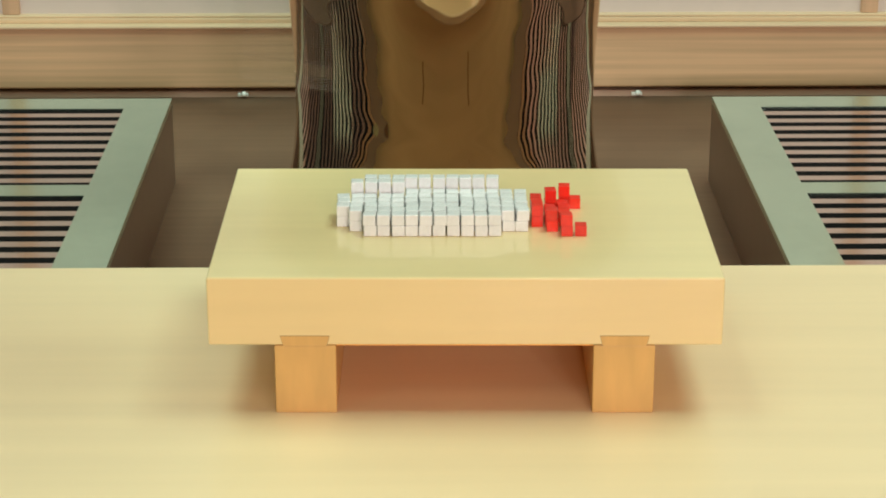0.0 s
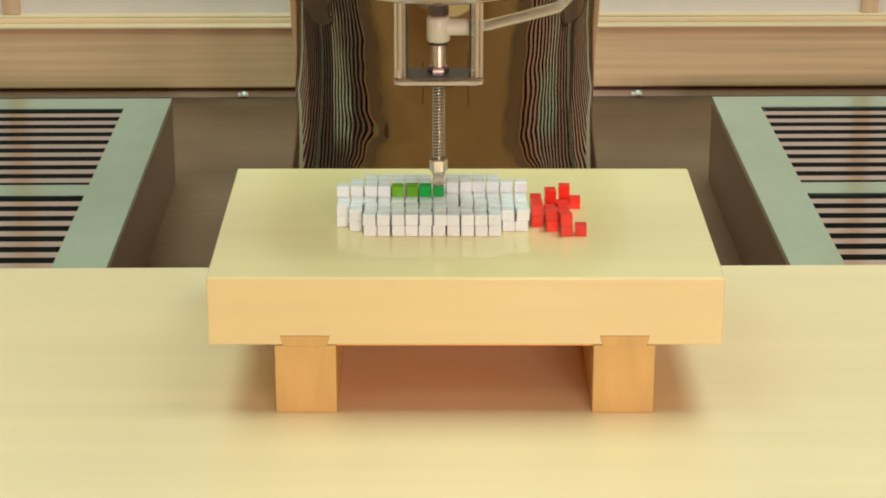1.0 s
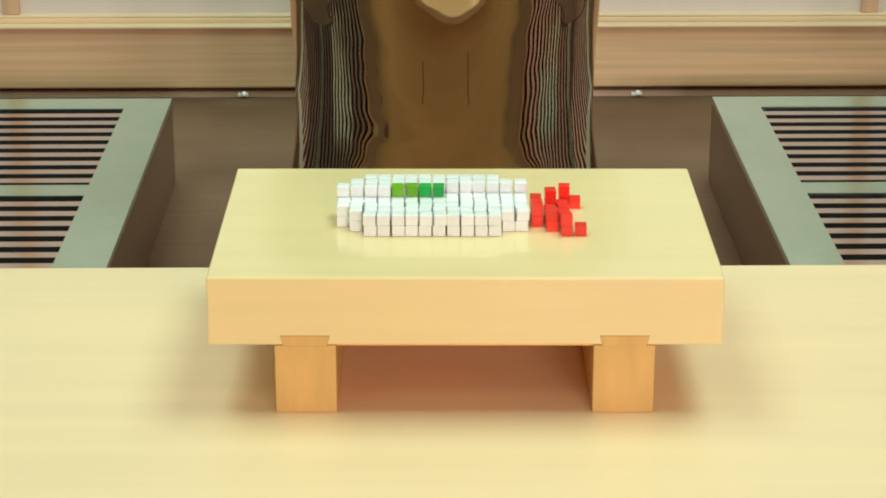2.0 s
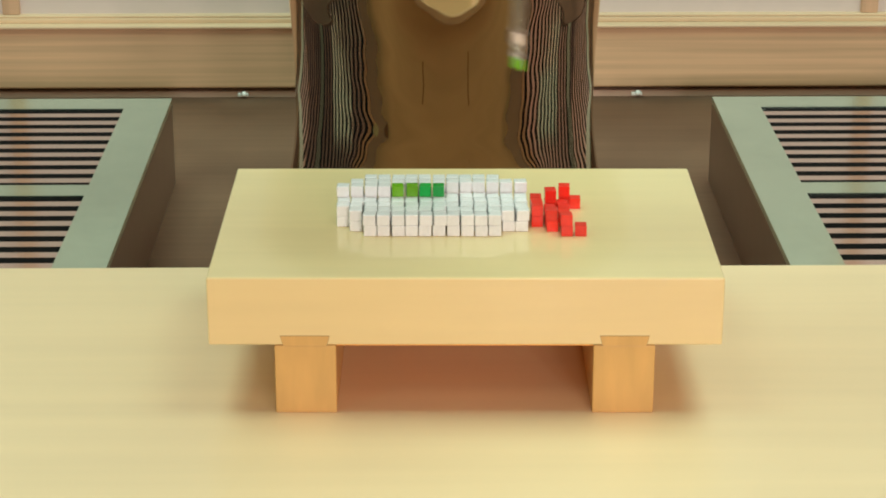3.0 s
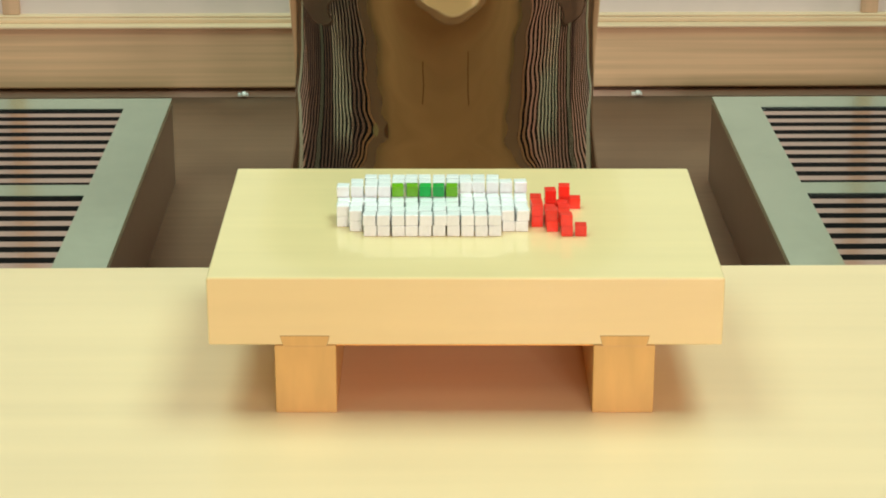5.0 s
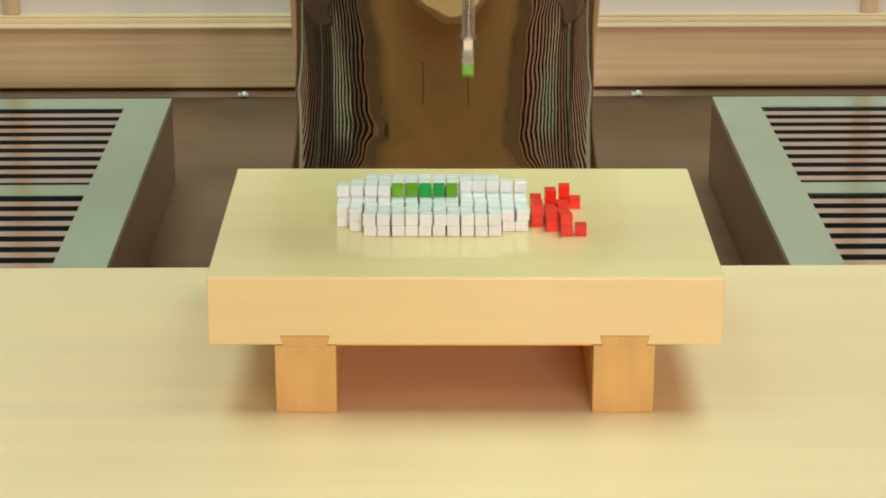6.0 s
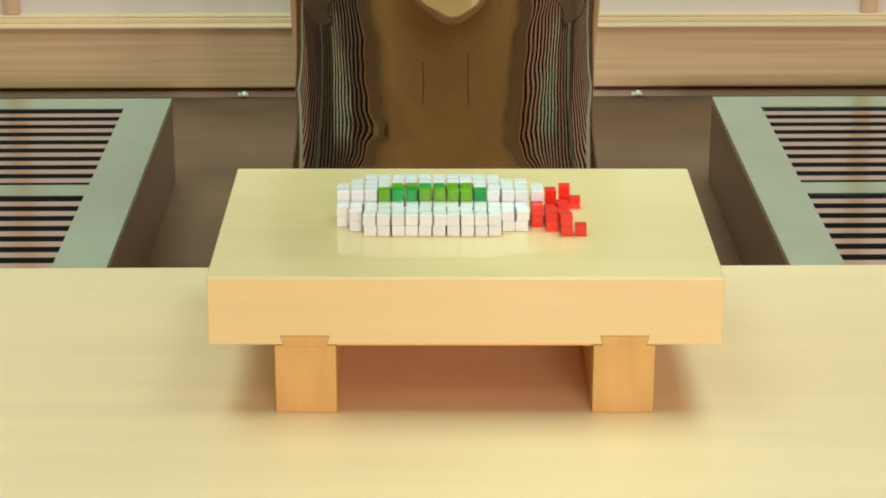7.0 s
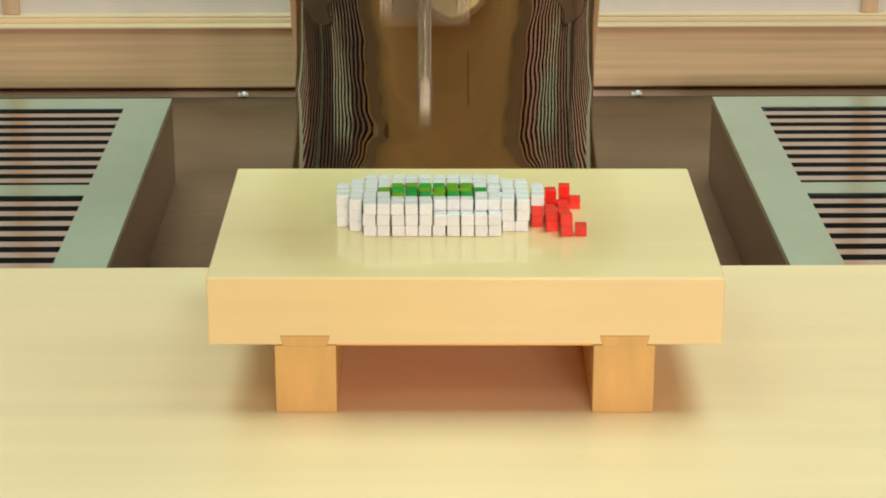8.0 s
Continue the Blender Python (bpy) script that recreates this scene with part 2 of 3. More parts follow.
def wall_spotlight(x):
    """Short can round a warm lamp on the wall of the guests' side."""
    thing = tagged(empty("wall_spotlight", pose(x, -1.60, C + 0.58, -90, 0, 0)), "short dark can spotlight on the wall", "spotlight", "wall spotlights")
    part("can", lathe([(0.106, 0.0), (0.110, 0.004), (0.110, 0.094), (0.106, 0.094), (0.106, 0.010)], 32, cap=False), BLACK, thing)
    part("reflector", lathe([(0.104, 0.001), (0.104, 0.010)], 32), CEILING, thing)


def lattice_panel():
    """Grey-green wall panel with dark bars and an upright strip of mint light; it shows in the polished bell alone."""
    thing = tagged(empty("wall_panel", pose(-1.99, 0.85, C + 1.17)), "grey-green wall panel with dark bars and a mint light strip", "wall panel")
    part("backing", box(-0.008, 0.0, -1.90, 0.80, -0.40, 0.37), TEAL, thing)
    for k in range(10):
        part("upright_bar", box(0.0, 0.010, -1.89 + 0.297 * k, -1.875 + 0.297 * k, -0.40, 0.37), BLACK, thing)
    for z in (-0.40, -0.14, 0.12, 0.36):
        part("cross_bar", box(0.010, 0.018, -1.90, 0.80, z, z + 0.012), BLACK, thing)
    part("light_strip", box(0.018, 0.030, -0.17, -0.08, -0.40, 0.37), STRIP, thing, "mint light strip")


def back_wall():
    """Oak beam, stepped pale sill and white paper screens between slim posts."""
    # scaled a further 1.0157 from the eye, so its outline in view stays
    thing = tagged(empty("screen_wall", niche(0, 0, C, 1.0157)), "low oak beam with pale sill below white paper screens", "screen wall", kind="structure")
    part("beam", box(-1.2, 1.2, 1.585, 1.66, -0.0795, -0.0325, 0.0015), BEAM, thing, "long oak beam with horizontal grain")
    part("bead", box(-1.2, 1.2, 1.582, 1.66, -0.0325, -0.0301, 0.0009), SILL, thing)
    part("lower_sill", box(-1.2, 1.2, 1.592, 1.66, -0.0301, -0.0266, 0.0006), SILL, thing)
    part("upper_sill", box(-1.2, 1.2, 1.594, 1.66, -0.0266, -0.0247, 0.0007), SILL, thing)
    xs = (-0.976, -0.643, -0.310, 0.3435, 0.677, 1.010)
    for x in xs:
        part("post", box(x - 0.0065, x + 0.0065, 1.5970, 1.6120, -0.0247, 0.62, 0.0008), POST, thing, "slim wooden post")
    edges = (-1.2,) + xs + (1.2,)
    for a, b in zip(edges, edges[1:]):
        if b < -0.5:
            # out of view: dark panels added to dim the column's left reflection
            part("end_panel", box(a + 0.0065, b - 0.0065, 1.6010, 1.6060, -0.0247, 0.62), UMBER, thing, "unseen dark umber panel that dims the column's left reflection")
        else:
            part("paper_panel", box(a + 0.0065, b - 0.0065, 1.6010, 1.6060, -0.0247, 0.62), PAPER, thing)
    part("upper_wall", box(-1.2, 1.2, 1.60, 1.70, 0.62, (CEIL - EYE_HEIGHT) / (NICHE * 1.0157) + EYE_HEIGHT - C - 0.002), PLASTER, thing)


def counter():
    thing = tagged(empty("counter", pose(0, 0, C)), "broad pale cypress counter with a smooth satin top", "counter", kind="structure")
    part("worktop", box(-1.4, 1.4, 0.30, 0.984, -0.007, 0.0, 0.0012), COUNTER, thing)
    part("core", box(-1.4, 1.4, 0.31, 0.960, -0.030, -0.007), CABINET, thing)
    part("rear_fascia", box(-1.4, 1.4, 0.960, 0.980, -0.13, -0.007), FASCIA, thing, "cypress fascia in the shade of the niche")
    for s in (-1, 1):
        a, b = 0.0151 + s * 0.064, 0.0151 + s * 0.069
        part("fascia_joint", prism([(a - 0.0016, -0.024), (a + 0.0016, -0.024), (b + 0.0016, -0.0375), (b - 0.0016, -0.0375)], 0.9795, 0.9806), GAP, thing, "fine dark joint in the fascia")
    part("front_panel", box(-1.35, 1.35, 0.36, 0.40, -C, -0.030), CABINET, thing)
    part("rear_panel", box(-1.35, 1.35, 0.90, 0.93, -C, -0.030), CABINET, thing)


def steel_tray():
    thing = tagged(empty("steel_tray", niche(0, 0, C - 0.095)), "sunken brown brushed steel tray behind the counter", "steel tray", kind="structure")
    part("tray_floor", box(-1.2, 1.2, 0.9232, 1.66, -0.012, 0.0), STEEL, thing)
    part("tray_base", box(-1.2, 1.2, 0.9232, 1.66, -(C - 0.095) * 0.90, -0.012), CABINET, thing)
    part("rear_lip", box(-1.2, 1.2, 1.6135, 1.622, 0.0, 0.0050, 0.0004), LIP, thing, "pale brown lip at the tray's rear edge")
    # brown backing, added to paint the shade in the gap below the beam
    part("skirting", box(-1.2, 1.2, 1.630, 1.66, 0.0, 0.015), GAP, thing)


def tray_stud(x):
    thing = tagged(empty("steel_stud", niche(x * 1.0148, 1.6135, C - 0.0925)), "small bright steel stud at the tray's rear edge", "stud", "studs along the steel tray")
    part("plate", box(-0.0042, 0.0042, -0.0030, 0.0, -0.0012, 0.0016, 0.0005), STUD, thing)
    part("head", lathe([(0.0022, 0.0), (0.0022, 0.0012), (0.0012, 0.0020)], 16), STUD, thing, m=pose(0.0008, -0.0030, 0.0010, 60, 0, 0), smooth=True)


def grille(x_in, x_out, label):
    """A low box with a broad satin frame and slats that run along the counter."""
    s = 1 if x_out > x_in else -1
    y0, y1 = 0.938, 1.4030
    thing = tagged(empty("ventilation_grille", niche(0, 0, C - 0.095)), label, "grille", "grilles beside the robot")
    top = 0.060

    def span(a, b):
        return (min(a, b), max(a, b))
    i0, i1 = x_in + s * 0.0295, x_in + s * 0.206
    part("inner_frame_bar", box(*span(x_in, i0), 0.9735, y1, top - 0.004, top), FRAME, thing)
    # outer plate and front bar are coloured dark, as the column mirrors them
    part("outer_frame_bar", box(*span(i1, x_out), y0, y1, top - 0.004, top), SIDE, thing, "satin metal outer plate darkened as if mirroring a dark room")
    part("rear_frame_bar", box(*span(i0, i1), 1.3785, y1, top - 0.004, top), FRAME, thing)
    part("middle_frame_bar", box(*span(i0, i1), 1.1975, 1.2175, top - 0.004, top), FRAME, thing)
    part("front_frame_bar", box(*span(x_in, i1), y0, 0.9730, top - 0.004, top), SIDE, thing, "satin metal front bar darkened as if mirroring a dark room")
    me = None
    ys = [1.3785 - 0.0172 * k - 0.0086 for k in range(9)] + [1.1975 - 0.0172 * k - 0.0086 for k in range(13)]
    for y in ys:
        if me is None:
            me = finish(box(*span(i0, i1), -0.0083, 0.0, -0.0010, -0.0007), "slat", SLAT)
        ob = new("slat", me)
        ob.parent = thing
        ob.matrix_basis = pose(0, y, top)
    # side sheets are coloured darker than the frame on top
    part("inner_side", box(*span(x_in, x_in + s * 0.004), y0, y1, 0.0, top - 0.004), SIDE, thing, "darkened satin metal side sheet")
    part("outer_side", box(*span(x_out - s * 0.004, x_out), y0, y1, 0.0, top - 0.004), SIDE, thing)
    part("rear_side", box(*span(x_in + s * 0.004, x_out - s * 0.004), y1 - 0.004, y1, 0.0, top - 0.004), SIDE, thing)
    # near-black sheets give the slots and the box's inside their darkness
    part("black_mesh", box(*span(i0, i1), 0.9732, 1.3783, top - 0.0050, top - 0.00085), VOID, thing, "near-black sheet that makes the slots dark")
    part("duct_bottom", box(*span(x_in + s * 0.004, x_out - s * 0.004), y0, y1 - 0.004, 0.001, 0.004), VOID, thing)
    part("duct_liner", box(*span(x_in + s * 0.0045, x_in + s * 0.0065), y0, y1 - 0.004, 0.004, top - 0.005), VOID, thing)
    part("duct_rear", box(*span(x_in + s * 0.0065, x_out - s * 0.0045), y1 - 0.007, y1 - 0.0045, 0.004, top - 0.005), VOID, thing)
    return thing


# ---- the robot ----
COLUMN = (0.0151, 1.248)


def robot_base():
    thing = tagged(empty("robot_pedestal", pose(*COLUMN, C - 0.12372)), "waisted bronze mirror-polished robot column on the steel tray", "robot pedestal")
    prof = []
    for k in range(101):
        z = 0.004 + k * 0.00312
        d = z - 0.1345
        prof.append((0.0895 + (0.77 * d * d if d > 0 else 2.2 * d * d), z))
    bm = lathe(prof, 192)
    for v in bm.verts:
        # faint unevenness of hand-polished metal
        a = math.atan2(v.co.y, v.co.x)
        w = noise.noise(Vector((math.cos(a) * 2.2, math.sin(a) * 2.2, v.co.z * 34))) + 0.7 * noise.noise(Vector((math.cos(a) * 5, math.sin(a) * 5, v.co.z * 80 + 7)))
        f = 1 + 0.0016 * w
        v.co.x *= f
        v.co.y *= f
    part("column", bm, MIRROR, thing, smooth=True)
    part("foot_ring", lathe([(0.1325, 0.0), (0.1325, 0.003), (0.131, 0.004)], 96), CHROME, thing)
    return thing


RISE = 0.005


def robot_wrist(m):
    """The arm's end: chrome bell, joint cap, clear bracket, hose and spring-loaded suction nozzle; origin at the nozzle's tip."""
    thing = tagged(empty("pick_and_place_robot", m), "dark chrome robot wrist with clear bracket and spring suction nozzle", "robot")
    part("suction_cup", lathe([(0.0024, 0.0), (0.0030, 0.0004), (0.0026, 0.0022), (0.0019, 0.0032), (0.0027, 0.0046), (0.0031, 0.0060)], 24), SILICONE, thing, "frosted silicone suction cup", smooth=True)
    part("collar", lathe([(0.0036, 0.0060), (0.0039, 0.0064), (0.0039, 0.0112), (0.0034, 0.0118)], 6), BRIGHT, thing, "bright hexagonal steel collar")
    part("rod", lathe([(0.0013, 0.0118), (0.0013, 0.060)], 16), BRIGHT, thing)
    turns, pts = 24, []
    for k in range(turns * 12 + 1):
        a = 2 * math.pi * k / 12
        pts.append((0.0026 * math.cos(a), 0.0026 * math.sin(a), 0.0122 + 0.0338 * k / (turns * 12)))
    part("spring", tube(pts, 0.00034, 6), BRIGHT, thing, "coiled steel spring", smooth=True)
    part("bracket_plate", rounded_plate(0.0188, 0.0090, 0.0464, 0.0496, 0.0036), ACRYLIC, thing, "clear acrylic plate with rounded corners")
    # pale band paints the bright rim of the clear plate
    part("plate_edge", rounded_plate(0.0190, 0.0092, 0.0469, 0.0484, 0.0038, 0.0006), EDGE, thing, "pale band painted as the bright edge of the plate")
    part("plate_pad", rounded_plate(0.0132, 0.0080, 0.0496, 0.0500, 0.0020), PAD, thing, "grey pad on the plate")
    for x in (-0.0158, 0.0158):
        s = -1 if x < 0 else 1
        part("bracket_post", box(x - 0.0026, x + 0.0026, -0.0070, 0.0070, 0.0496, 0.0890, 0.0016, 3), PANE, thing, "clear acrylic post")
        # thin pale and black rods paint the post's glints and dark line
        part("post_edge", lathe([(0.0006, 0.0497), (0.0006, 0.0888)], 10), EDGE, thing, "pale strip painted as the bright edge of the post", m=pose(x + s * 0.0024, -0.0066, 0))
        part("post_core", lathe([(0.0007, 0.0497), (0.0007, 0.0888)], 10), EDGE, thing, "pale strip painted as a glint in the post", m=pose(x + s * 0.0004, -0.0069, 0))
        part("post_seam", lathe([(0.0004, 0.0497), (0.0004, 0.0888)], 10), BLACK, thing, m=pose(x - s * 0.0024, -0.0066, 0))
    part("lower_nut", lathe([(0.0046, 0.0496), (0.0046, 0.0520), (0.0040, 0.0530)], 6), CHROME, thing)
    part("upper_rod", lathe([(0.0032, 0.0530), (0.0032, 0.0628)], 20), CHROME, thing)
    part("seal_ring", lathe([(0.0042, 0.0628), (0.0042, 0.0640)], 24), BLACK, thing)
    part("elbow_fitting", lathe([(0.0044, 0.0640), (0.0050, 0.0646), (0.0050, 0.0738), (0.0042, 0.0748)], 28), WHITEPLASTIC, thing, "white push-in elbow fitting", smooth=True)
    part("elbow_branch", tube([(0.003, 0, 0.0700), (0.0150, 0, 0.0700)], 0.0036, 18), WHITEPLASTIC, thing, smooth=False)
    part("top_nut", lathe([(0.0040, 0.0748), (0.0044, 0.0755), (0.0044, 0.0800), (0.0036, 0.0810)], 6), CHROME, thing)
    part("hose", tube([(0.0150, 0, 0.0700), (0.022, -0.001, 0.0712), (0.030, -0.003, 0.0738), (0.040, -0.006, 0.0772), (0.050, -0.009, 0.0806), (0.056, -0.008, 0.086), (0.054, 0.004, 0.094)], 0.0024, 12), SILICONE, thing, "translucent air hose", smooth=True)
    part("flange", lathe([(0.020, 0.0836), (0.0340, 0.0838), (0.0400, 0.0846), (0.0420, 0.0858)], 64), CREAM, thing, "cream plastic mounting flange", m=pose(0, 0, RISE), smooth=True)
    part("bell", lathe(eased([(0.0415, 0.0858), (0.0490, 0.0864), (0.0530, 0.0892), (0.0546, 0.0940), (0.0545, 0.0990), (0.0532, 0.1045), (0.0508, 0.1100), (0.0480, 0.1155), (0.0455, 0.1205), (0.0425, 0.1270), (0.0385, 0.1350),
                              (0.0350, 0.1430), (0.0325, 0.1500), (0.0310, 0.1580), (0.0310, 0.1700)]), 96), CHROME, thing, "dark chrome bell-shaped wrist housing", m=pose(0, 0, RISE), smooth=True)
    part("joint", lathe(eased([(0.0400, -0.0420), (0.0480, -0.0410), (0.0550, -0.0360), (0.0580, -0.0250), (0.0580, 0.0250), (0.0565, 0.0340), (0.0535, 0.0390), (0.0490, 0.0415), (0.0445, 0.0410), (0.0410, 0.0380)]), 96), DARKENED_CHROME, thing, "rounded polished joint ring darkened for its reflections", m=pose(0.004, 0.0, 0.2090 + RISE, 90, 0, 0), smooth=True)
    for k in range(6):
        a = radians(205 + 26 * k)
        part("bell_screw", lathe([(0.0019, 0.0), (0.0019, 0.0008), (0.0011, 0.0014)], 12), BRIGHT, thing, "small bright screw head", m=pose(0.0352 * math.cos(a), 0.0352 * math.sin(a), 0.1425 + RISE, 90, 0, math.degrees(a) + 90))
    part("bell_seam", lathe([(0.0463, 0.1189), (0.0465, 0.1195), (0.0461, 0.1201)], 96, cap=False), BLACK, thing, "thin dark seam round the housing", m=pose(0, 0, RISE))
    cap = part("joint_cap", lathe([(0.0405, 0.0), (0.0405, 0.0030), (0.0390, 0.0042)], 64), CREAM, thing, "round cream joint cap", m=pose(0.004, -0.0381, 0.2090 + RISE, 90, 0, 0))
    part("hex_ring", lathe([(0.0335, 0.0041), (0.0335, 0.0058), (0.0320, 0.0066)], 6), BRONZE, cap, "brown hexagonal ring", m=pose(0, 0, 0, 0, 0, 30))
    part("hex_boss", lathe([(0.0270, 0.0066), (0.0270, 0.0076), (0.0255, 0.0084)], 6), CREAM, cap, m=pose(0, 0, 0, 0, 0, 30))
    part("forearm", tube([(0.0, 0.01, 0.225), (0.0, 0.06, 0.30), (0.0, 0.16, 0.40), (0.0, 0.26, 0.46)], 0.036, 48), CHROME, thing, smooth=True)
    return thing


# ---- the sushi board ----
def sushi_board():
    thing = tagged(empty("sushi_board", pose(0.0183, 0.8104, C, 0, 0, -0.65)), "lacquered pale wooden sushi board on two dovetailed legs", "sushi board")
    part("slab", box(-0.105, 0.105, 0.0, 0.1440, 0.0303, 0.0597, 0.0009, 3), BOARD, thing)
    # unseen plate, added to redden the light bounced between the legs
    part("underside", box(-0.0526, 0.0522, 0.0010, 0.1430, 0.0298, 0.0302), BOUNCE_RED, thing, "unseen red plate added to redden the bounced light")
    for x in (-0.0655, 0.0651):
        leg = part("leg", box(x - 0.0126, x + 0.0126, 0.0004, 0.1436, 0.0, 0.0300, 0.0005), TENON, thing)
        part("joint_line", prism([(x - 0.0090, 0.0301), (x + 0.0090, 0.0301), (x + 0.0102, 0.0345), (x - 0.0102, 0.0345)], -0.0001, 0.0015), GAP, leg)
        part("dovetail", prism([(x - 0.0088, 0.0301), (x + 0.0088, 0.0301), (x + 0.0100, 0.0343), (x - 0.0100, 0.0343)], -0.00025, 0.0012), TENON, leg, "end of the leg's dovetail tenon")
    return thing


# ---- food cubes ----
TOP = 0.0597
LAYER = 0.0048
CUBE = {}


def cube_mesh(kind, mat, size):
    """Soft-edged gel cube, a little bulged and uneven; origin at the middle of its base."""
    for variant in range(3):
        rng = random.Random(kind + str(variant))
        bm = box(-size / 2, size / 2, -0.0027, 0.0027, 0.0, LAYER, 0.00042 if kind == "white" else 0.0003, 3)
        for v in bm.verts:
            if 0.0002 < v.co.z < LAYER - 0.0002:
                v.co.x *= 1 + rng.uniform(-0.01, 0.03)
                v.co.y *= 1 + rng.uniform(-0.01, 0.03)
        CUBE[kind, variant] = finish(bm, kind + "_cube", mat, False)


cube_mesh("white", WHITE, 0.0054)
cube_mesh("red", RED, 0.0049)
cube_mesh("leaf", LEAF, 0.0050)
cube_mesh("emerald", EMERALD, 0.0050)
LABELS = {"white": "small glossy white gel food cube", "red": "small glossy red gel food cube in the tail",
          "leaf": "small glossy grass-green gel food cube", "emerald": "small glossy emerald-green gel food cube"}
spread = random.Random(4)


def cell(i, j, k):
    """The base of the cube in column i, row j (from the front), layer k."""
    x = -0.0331 + 0.00591 * i + (0.001 if i > 13 else 0.0)
    return (x, 0.8632 + 0.0060 * j - 0.00007 * i, TOP + LAYER * k)


def food_cube(kind, i, j, k):
    x, y, z = cell(i, j, k)
    ob = new("food_cube", CUBE[kind, spread.randrange(3)])
    tagged(ob, LABELS[kind], "food cube", kind + " food cubes")
    m = pose(x + spread.uniform(-0.00028, 0.00028), y + spread.uniform(-0.0002, 0.0002), C + z, 0, 0, spread.uniform(-4.0, 4.0))
    ob.matrix_basis = m
    return ob, m


ROWS = {6: (2, 11), 5: (1, 13), 4: (0, 14), 3: (0, 14), 2: (0, 14), 1: (1, 13), 0: (2, 11)}
GREEN = {4: {4: "leaf", 5: "leaf", 6: "emerald", 7: "emerald", 8: "leaf", 9: "leaf"},
         3: {3: "leaf", 4: "emerald", 5: "emerald", 6: "leaf", 7: "leaf", 8: "leaf", 9: "leaf", 10: "emerald"},
         2: {4: "leaf", 5: "emerald", 6: "emerald", 7: "leaf", 8: "emerald", 9: "emerald"}}
# the third layer, cube by cube: row, column, time at which it lies in place
PLACED = []


def placed(row, first, last, start, end):
    n = last - first
    for c in range(first, last + 1):
        PLACED.append((row, c, start + (end - start) * ((c - first) / n if n else 0)))


placed(5, 5, 13, 0.035, 0.265)
placed(4, 0, 3, 0.36, 0.57)
placed(4, 5, 7, 0.767, 0.86)
placed(4, 10, 14, 6.43, 6.57)
placed(3, 0, 4, 6.60, 6.67)
placed(3, 5, 7, 6.73, 6.77)
placed(3, 8, 10, 6.83, 6.87)
placed(3, 11, 14, 6.90, 6.97)
placed(2, 0, 5, 7.06, 7.17)
placed(2, 6, 7, 7.235, 7.27)
placed(2, 8, 10, 7.33, 7.37)
placed(2, 11, 14, 7.43, 7.46)
placed(1, 1, 2, 7.46, 7.47)
placed(1, 3, 5, 7.53, 7.57)
placed(1, 6, 13, 7.61, 7.67)
placed(0, 2, 6, 7.83, 7.97)

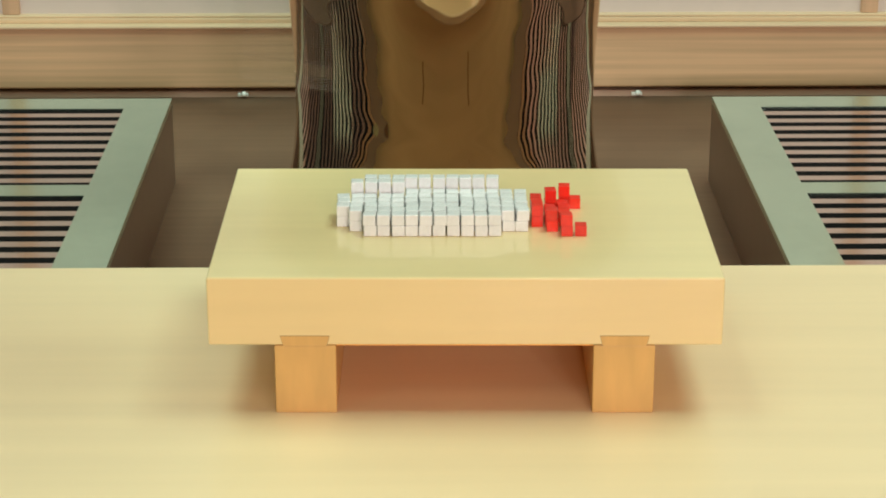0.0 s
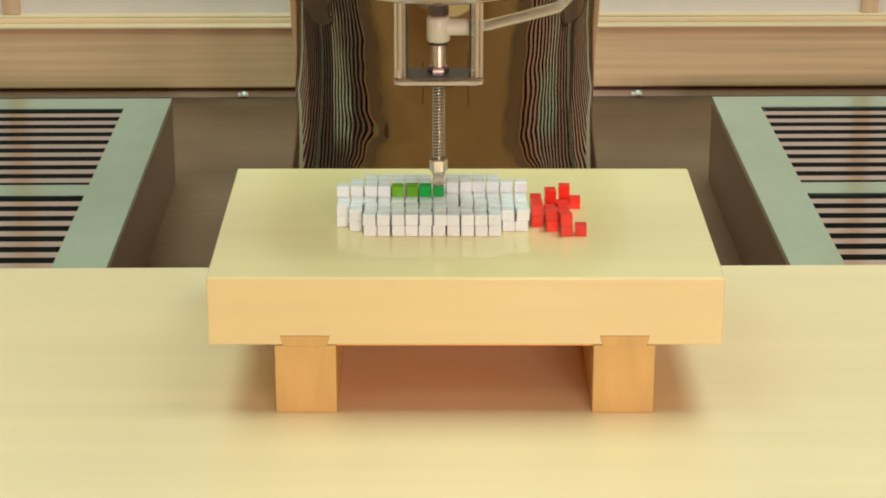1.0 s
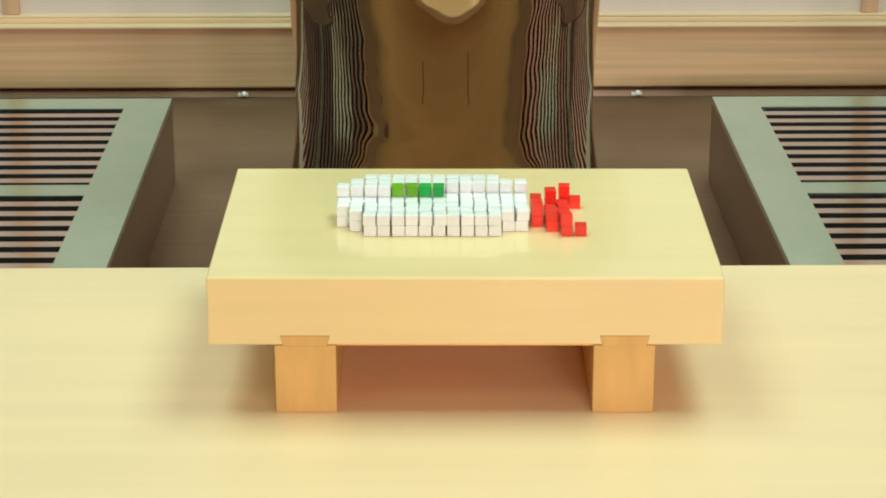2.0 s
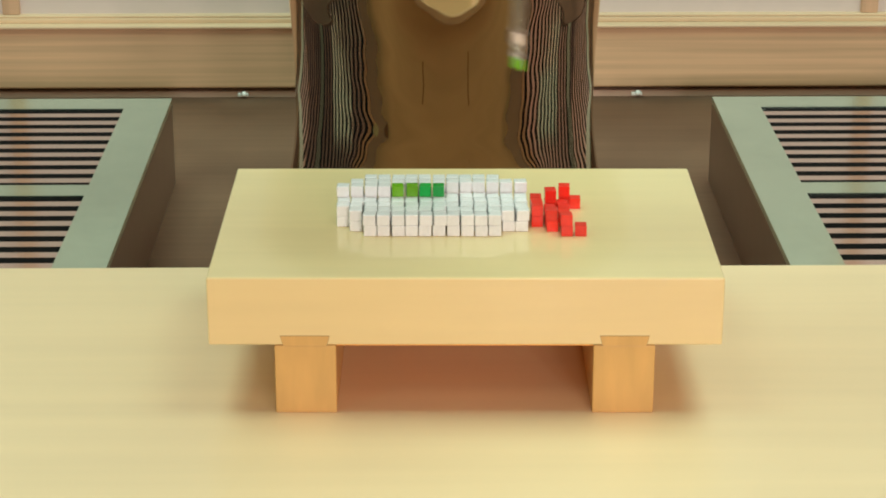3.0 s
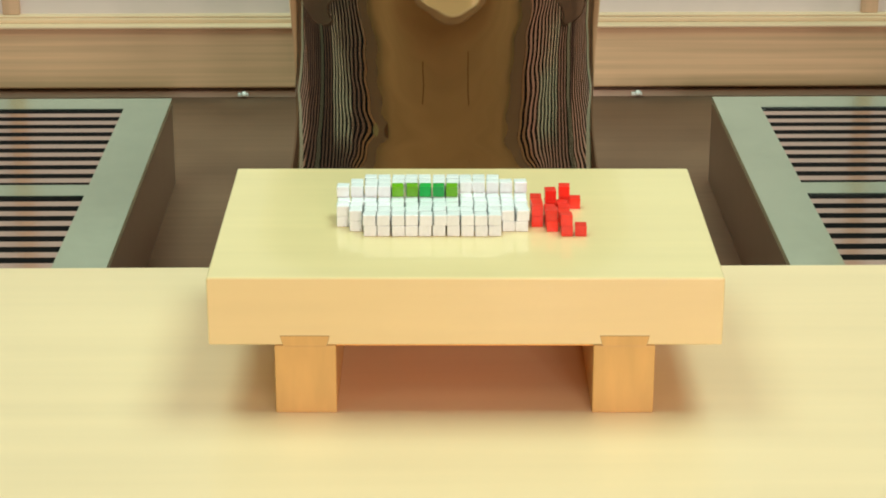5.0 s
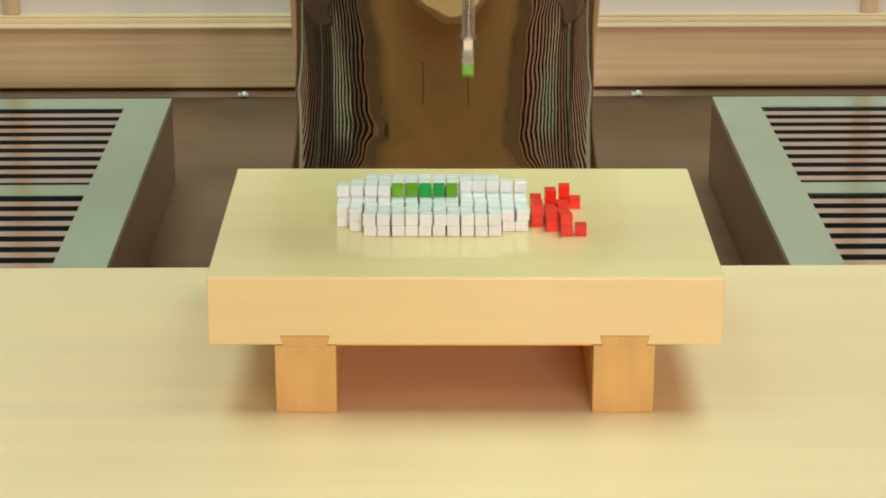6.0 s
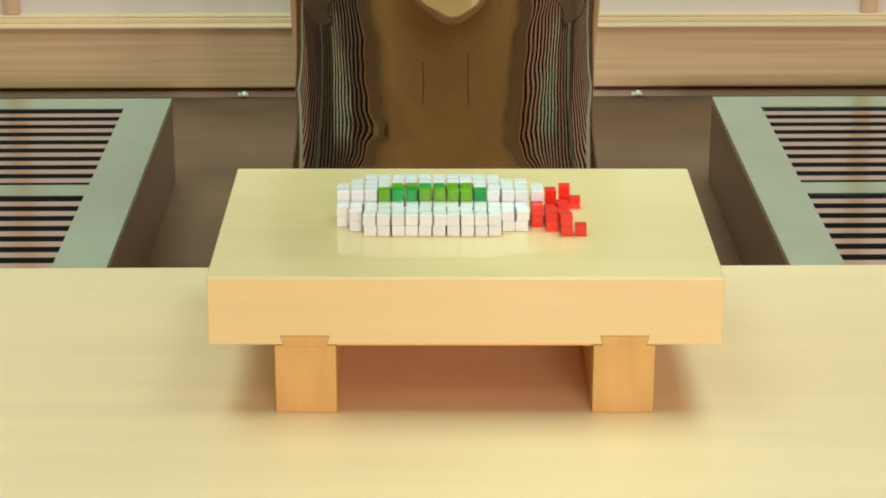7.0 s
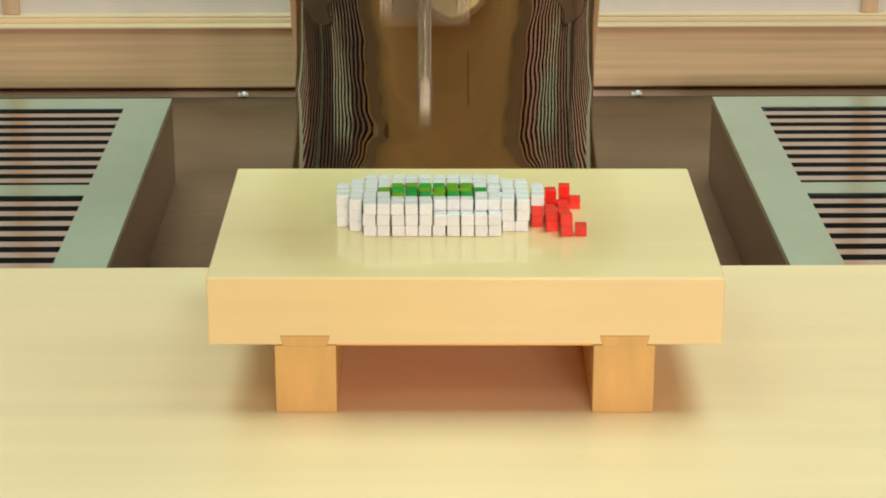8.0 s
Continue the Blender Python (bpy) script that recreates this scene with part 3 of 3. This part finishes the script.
# path of the nozzle's tip: seconds, x, y, height over the counter
TIP = [(0.0, -0.0572, 0.8918, 0.1180), (0.1, -0.30, 1.02, 0.12), (0.2, -0.20, 0.95, 0.1895), (0.3, -0.0430, 0.8891, 0.1781), (0.4, -0.0298, 0.8876, 0.1420),
       (0.5, 0.2205, 0.9900, -0.0520), (0.6, 0.0376, 0.8870, 0.1756), (0.7, -0.0092, 0.8870, 0.0903), (0.8, 0.0022, 0.8870, 0.0743), (0.9, 0.0081, 0.8870, 0.0743),
       (1.1, 0.0081, 0.8870, 0.0743), (1.2, 0.0081, 0.8870, 0.0805), (1.3, 0.0081, 0.8870, 0.0956), (1.4, 0.0383, 0.8870, 0.1265), (1.5, 0.1049, 0.8961, 0.0932),
       (1.6, 0.1704, 0.9274, 0.0606), (1.7, 0.2179, 0.9636, 0.0285), (2.0, 0.465, 1.170, -0.0552), (2.3, 0.465, 1.170, -0.0552), (2.6, 0.262, 1.005, 0.030),
       (2.8, 0.1992, 0.9481, 0.0544), (2.9, 0.1055, 0.8963, 0.1029), (3.0, 0.0418, 0.8870, 0.1312), (3.1, 0.0149, 0.8870, 0.1451), (3.2, 0.0146, 0.8870, 0.1352),
       (3.3, 0.0149, 0.8870, 0.1161), (3.4, 0.0145, 0.8870, 0.0820), (3.5, 0.0142, 0.8870, 0.0743), (4.0, 0.0142, 0.8870, 0.0743), (4.1, 0.0139, 0.8870, 0.1070),
       (4.2, 0.0519, 0.8871, 0.1214), (4.3, 0.1305, 0.9057, 0.0845), (4.4, 0.2187, 0.9643, 0.0311), (4.5, 0.2440, 0.9949, 0.0106), (4.6, 0.2500, 1.0000, 0.0066),
       (4.7, 0.2510, 1.0000, 0.0040), (4.95, 0.465, 1.180, -0.0552), (5.2, 0.465, 1.180, -0.0552), (5.5, 0.22, 0.965, 0.055), (5.7, 0.070, 0.889, 0.125), (5.8, 0.0307, 0.8870, 0.1414),
       (5.9, 0.0206, 0.8870, 0.1426), (6.0, 0.0207, 0.8870, 0.1285), (6.1, 0.0208, 0.8870, 0.1052), (6.2, 0.0206, 0.8870, 0.0791), (6.3, 0.0203, 0.8870, 0.0742),
       (6.4, 0.0203, 0.8870, 0.0742), (6.5, 0.0381, 0.8870, 0.1438), (6.6, -0.1843, 0.9619, 0.1282), (6.7, -0.0112, 0.8870, 0.0926), (6.8, 0.0080, 0.8810, 0.0743),
       (6.9, 0.0266, 0.8810, 0.0743), (7.0, 0.0375, 0.8870, 0.1784), (7.1, -0.0986, 0.9055, 0.1091), (7.2, 0.0255, 0.8870, 0.1322), (7.3, 0.0237, 0.8870, 0.1394),
       (7.4, 0.0381, 0.8870, 0.1426), (7.5, -0.0123, 0.8870, 0.1326), (7.567, -0.0019, 0.8870, 0.1060), (7.6, -0.0019, 0.8870, 0.0887), (7.633, -0.0019, 0.8850, 0.0780), (7.7, 0.3422, 1.0650, 0.0222), (7.8, 0.2116, 0.9582, 0.0572),
       (7.9, 0.0060, 0.8876, 0.1888), (8.0, 0.0023, 0.8870, 0.1065)]
# cubes seen on the nozzle: row, column, from when, until when
CARRIED = [(4, 4, 0.65, 0.735), (4, 8, 2.15, 3.45), (4, 9, 5.1, 6.25)]


def tip_at(t):
    for a, b in zip(TIP, TIP[1:]):
        if a[0] <= t <= b[0]:
            u = (t - a[0]) / (b[0] - a[0])
            return [a[n] + (b[n] - a[n]) * u for n in (1, 2, 3)]
    return TIP[-1][1:]


def build_food():
    """The finished part of the roll and the tail; returns the cubes still to come, with their places."""
    coming = {}
    due = {(r, c) for r, c, t in PLACED} | {(r, c) for r, c, a, b in CARRIED}
    for row, (first, last) in ROWS.items():
        for c in range(first, last + 1):
            for k in (0, 1):
                food_cube("red" if c == 14 else "white", c, row, k)
            kind = GREEN.get(row, {}).get(c, "white")
            if (row, c) in due:
                coming[row, c] = (kind, *food_cube(kind, c, row, 2))
            elif row > 4:
                food_cube(kind, c, row, 2)
    for i, j, k in ((15, 1, 0), (15, 1, 1), (15, 2, 0), (15, 3, 0), (15, 4, 0), (15.1, 5.5, 0), (15.1, 5.5, 1), (16, 0, 0), (16, 0, 1), (16, 1, 0), (16, 2, 0), (16, 3, 0), (16, 4, 0), (16, 5, 0),
                    (16.2, 6.4, 0), (16.2, 6.4, 1), (17, 0, 0), (17, 6, 0)):
        food_cube("red", i, j, k)
    return coming


room()
wall_light(-1.985)
wall_light(1.985)
lattice_panel()
for spot in ((-0.55, 1.10, 0.60, 0.9), (0.55, 1.10, 0.60, 0.9), (-1.20, -0.45, 0.52, 0.52)):
    ceiling_light(*spot)
for x in (0.15, 0.50, 0.85):
    wall_spotlight(x)
back_wall()
counter()
steel_tray()
tray_stud(-0.1351)
tray_stud(0.1668)
grille(-0.1677, -0.56, "low satin metal ventilation grille with cream slats, beside the robot")
grille(0.1986, 0.56, "low satin metal ventilation grille with cream slats, beside the robot")
robot_base()
sushi_board()
FOOD = build_food()
ARM = robot_wrist(pose(TIP[0][1], TIP[0][2], C + TIP[0][3]))


# moments at which the nozzle rests for a breath, and the cubes that it holds then
STILL = (0.5, 0.7, 6.5, 7.2, 7.3, 7.4, 7.5)
HELD = {(4, 1): 0.4, (4, 12): 6.5, (2, 6): 7.2, (2, 8): 7.3, (2, 11): 7.4, (1, 3): 7.5}


def stock(kind, n):
    """Waiting place of the n-th cube on the outer plate of the grille."""
    s = -1 if kind == "white" else 1
    return pose(s * (0.535 + 0.007 * (n % 8)), 1.19 + 0.009 * (n // 8), C - 0.0600)


def key(ob, rows):
    """Rows in whole film steps, one for each."""
    by = {}
    for f, m in rows:
        by[max(1, f)] = m
    walk(ob, [((f - 1) / FPS, by[f]) for f in sorted(by)])


def motions():
    rows = []
    for t, x, y, z in TIP:
        m = pose(x, y, C + z)
        if t in STILL:
            rows += [(frame(t) - 1, m), (frame(t), m), (frame(t) + 1, m)]
        else:
            rows.append((frame(t), m))
    key(ARM, rows)
    end = frame(8.0)
    for row, c, t0, t1 in CARRIED:
        kind, ob, m = FOOD[row, c]
        start = pose(0.475 if c == 4 else 0.465, 1.180 if c == 9 else 1.170, C - 0.0600)
        rows = [(1, start), (frame(t0) - (1 if c == 4 else 0), start)]
        for t in [a[0] for a in TIP if t0 < a[0] < t1]:
            x, y, z = tip_at(t)
            grip = pose(x, y, C + z - LAYER)
            rows.append((frame(t), grip))
            if t in STILL:
                rows += [(frame(t) - 1, grip), (frame(t) + 1, grip)]
        key(ob, rows + [(frame(t1), m), (end, m)])
    count = {"white": 0, "leaf": 0}
    for row, c, t in sorted(PLACED, key=lambda p: p[2]):
        kind, ob, m = FOOD[row, c]
        n = count["white" if kind == "white" else "leaf"]
        count["white" if kind == "white" else "leaf"] += 1
        start = stock(kind, n)
        # cubes come to rest just before each tenth of a second
        f = max(3, round(frame(t) / 3) * 3)
        if (row, c) in HELD:
            f = frame(HELD[row, c])
            x, y, z = tip_at(HELD[row, c])
            grip = pose(x, y, C + z - LAYER)
            key(ob, [(1, start), (f - 2, start), (f - 1, grip), (f, grip), (f + 1, grip), (f + 2, m), (end, m)])
        else:
            up = Matrix.Translation((0.0, 0.0, 0.06)) @ m
            key(ob, [(1, start), (f - 2, start), (f - 1, up), (f, m), (end, m)])


motions()
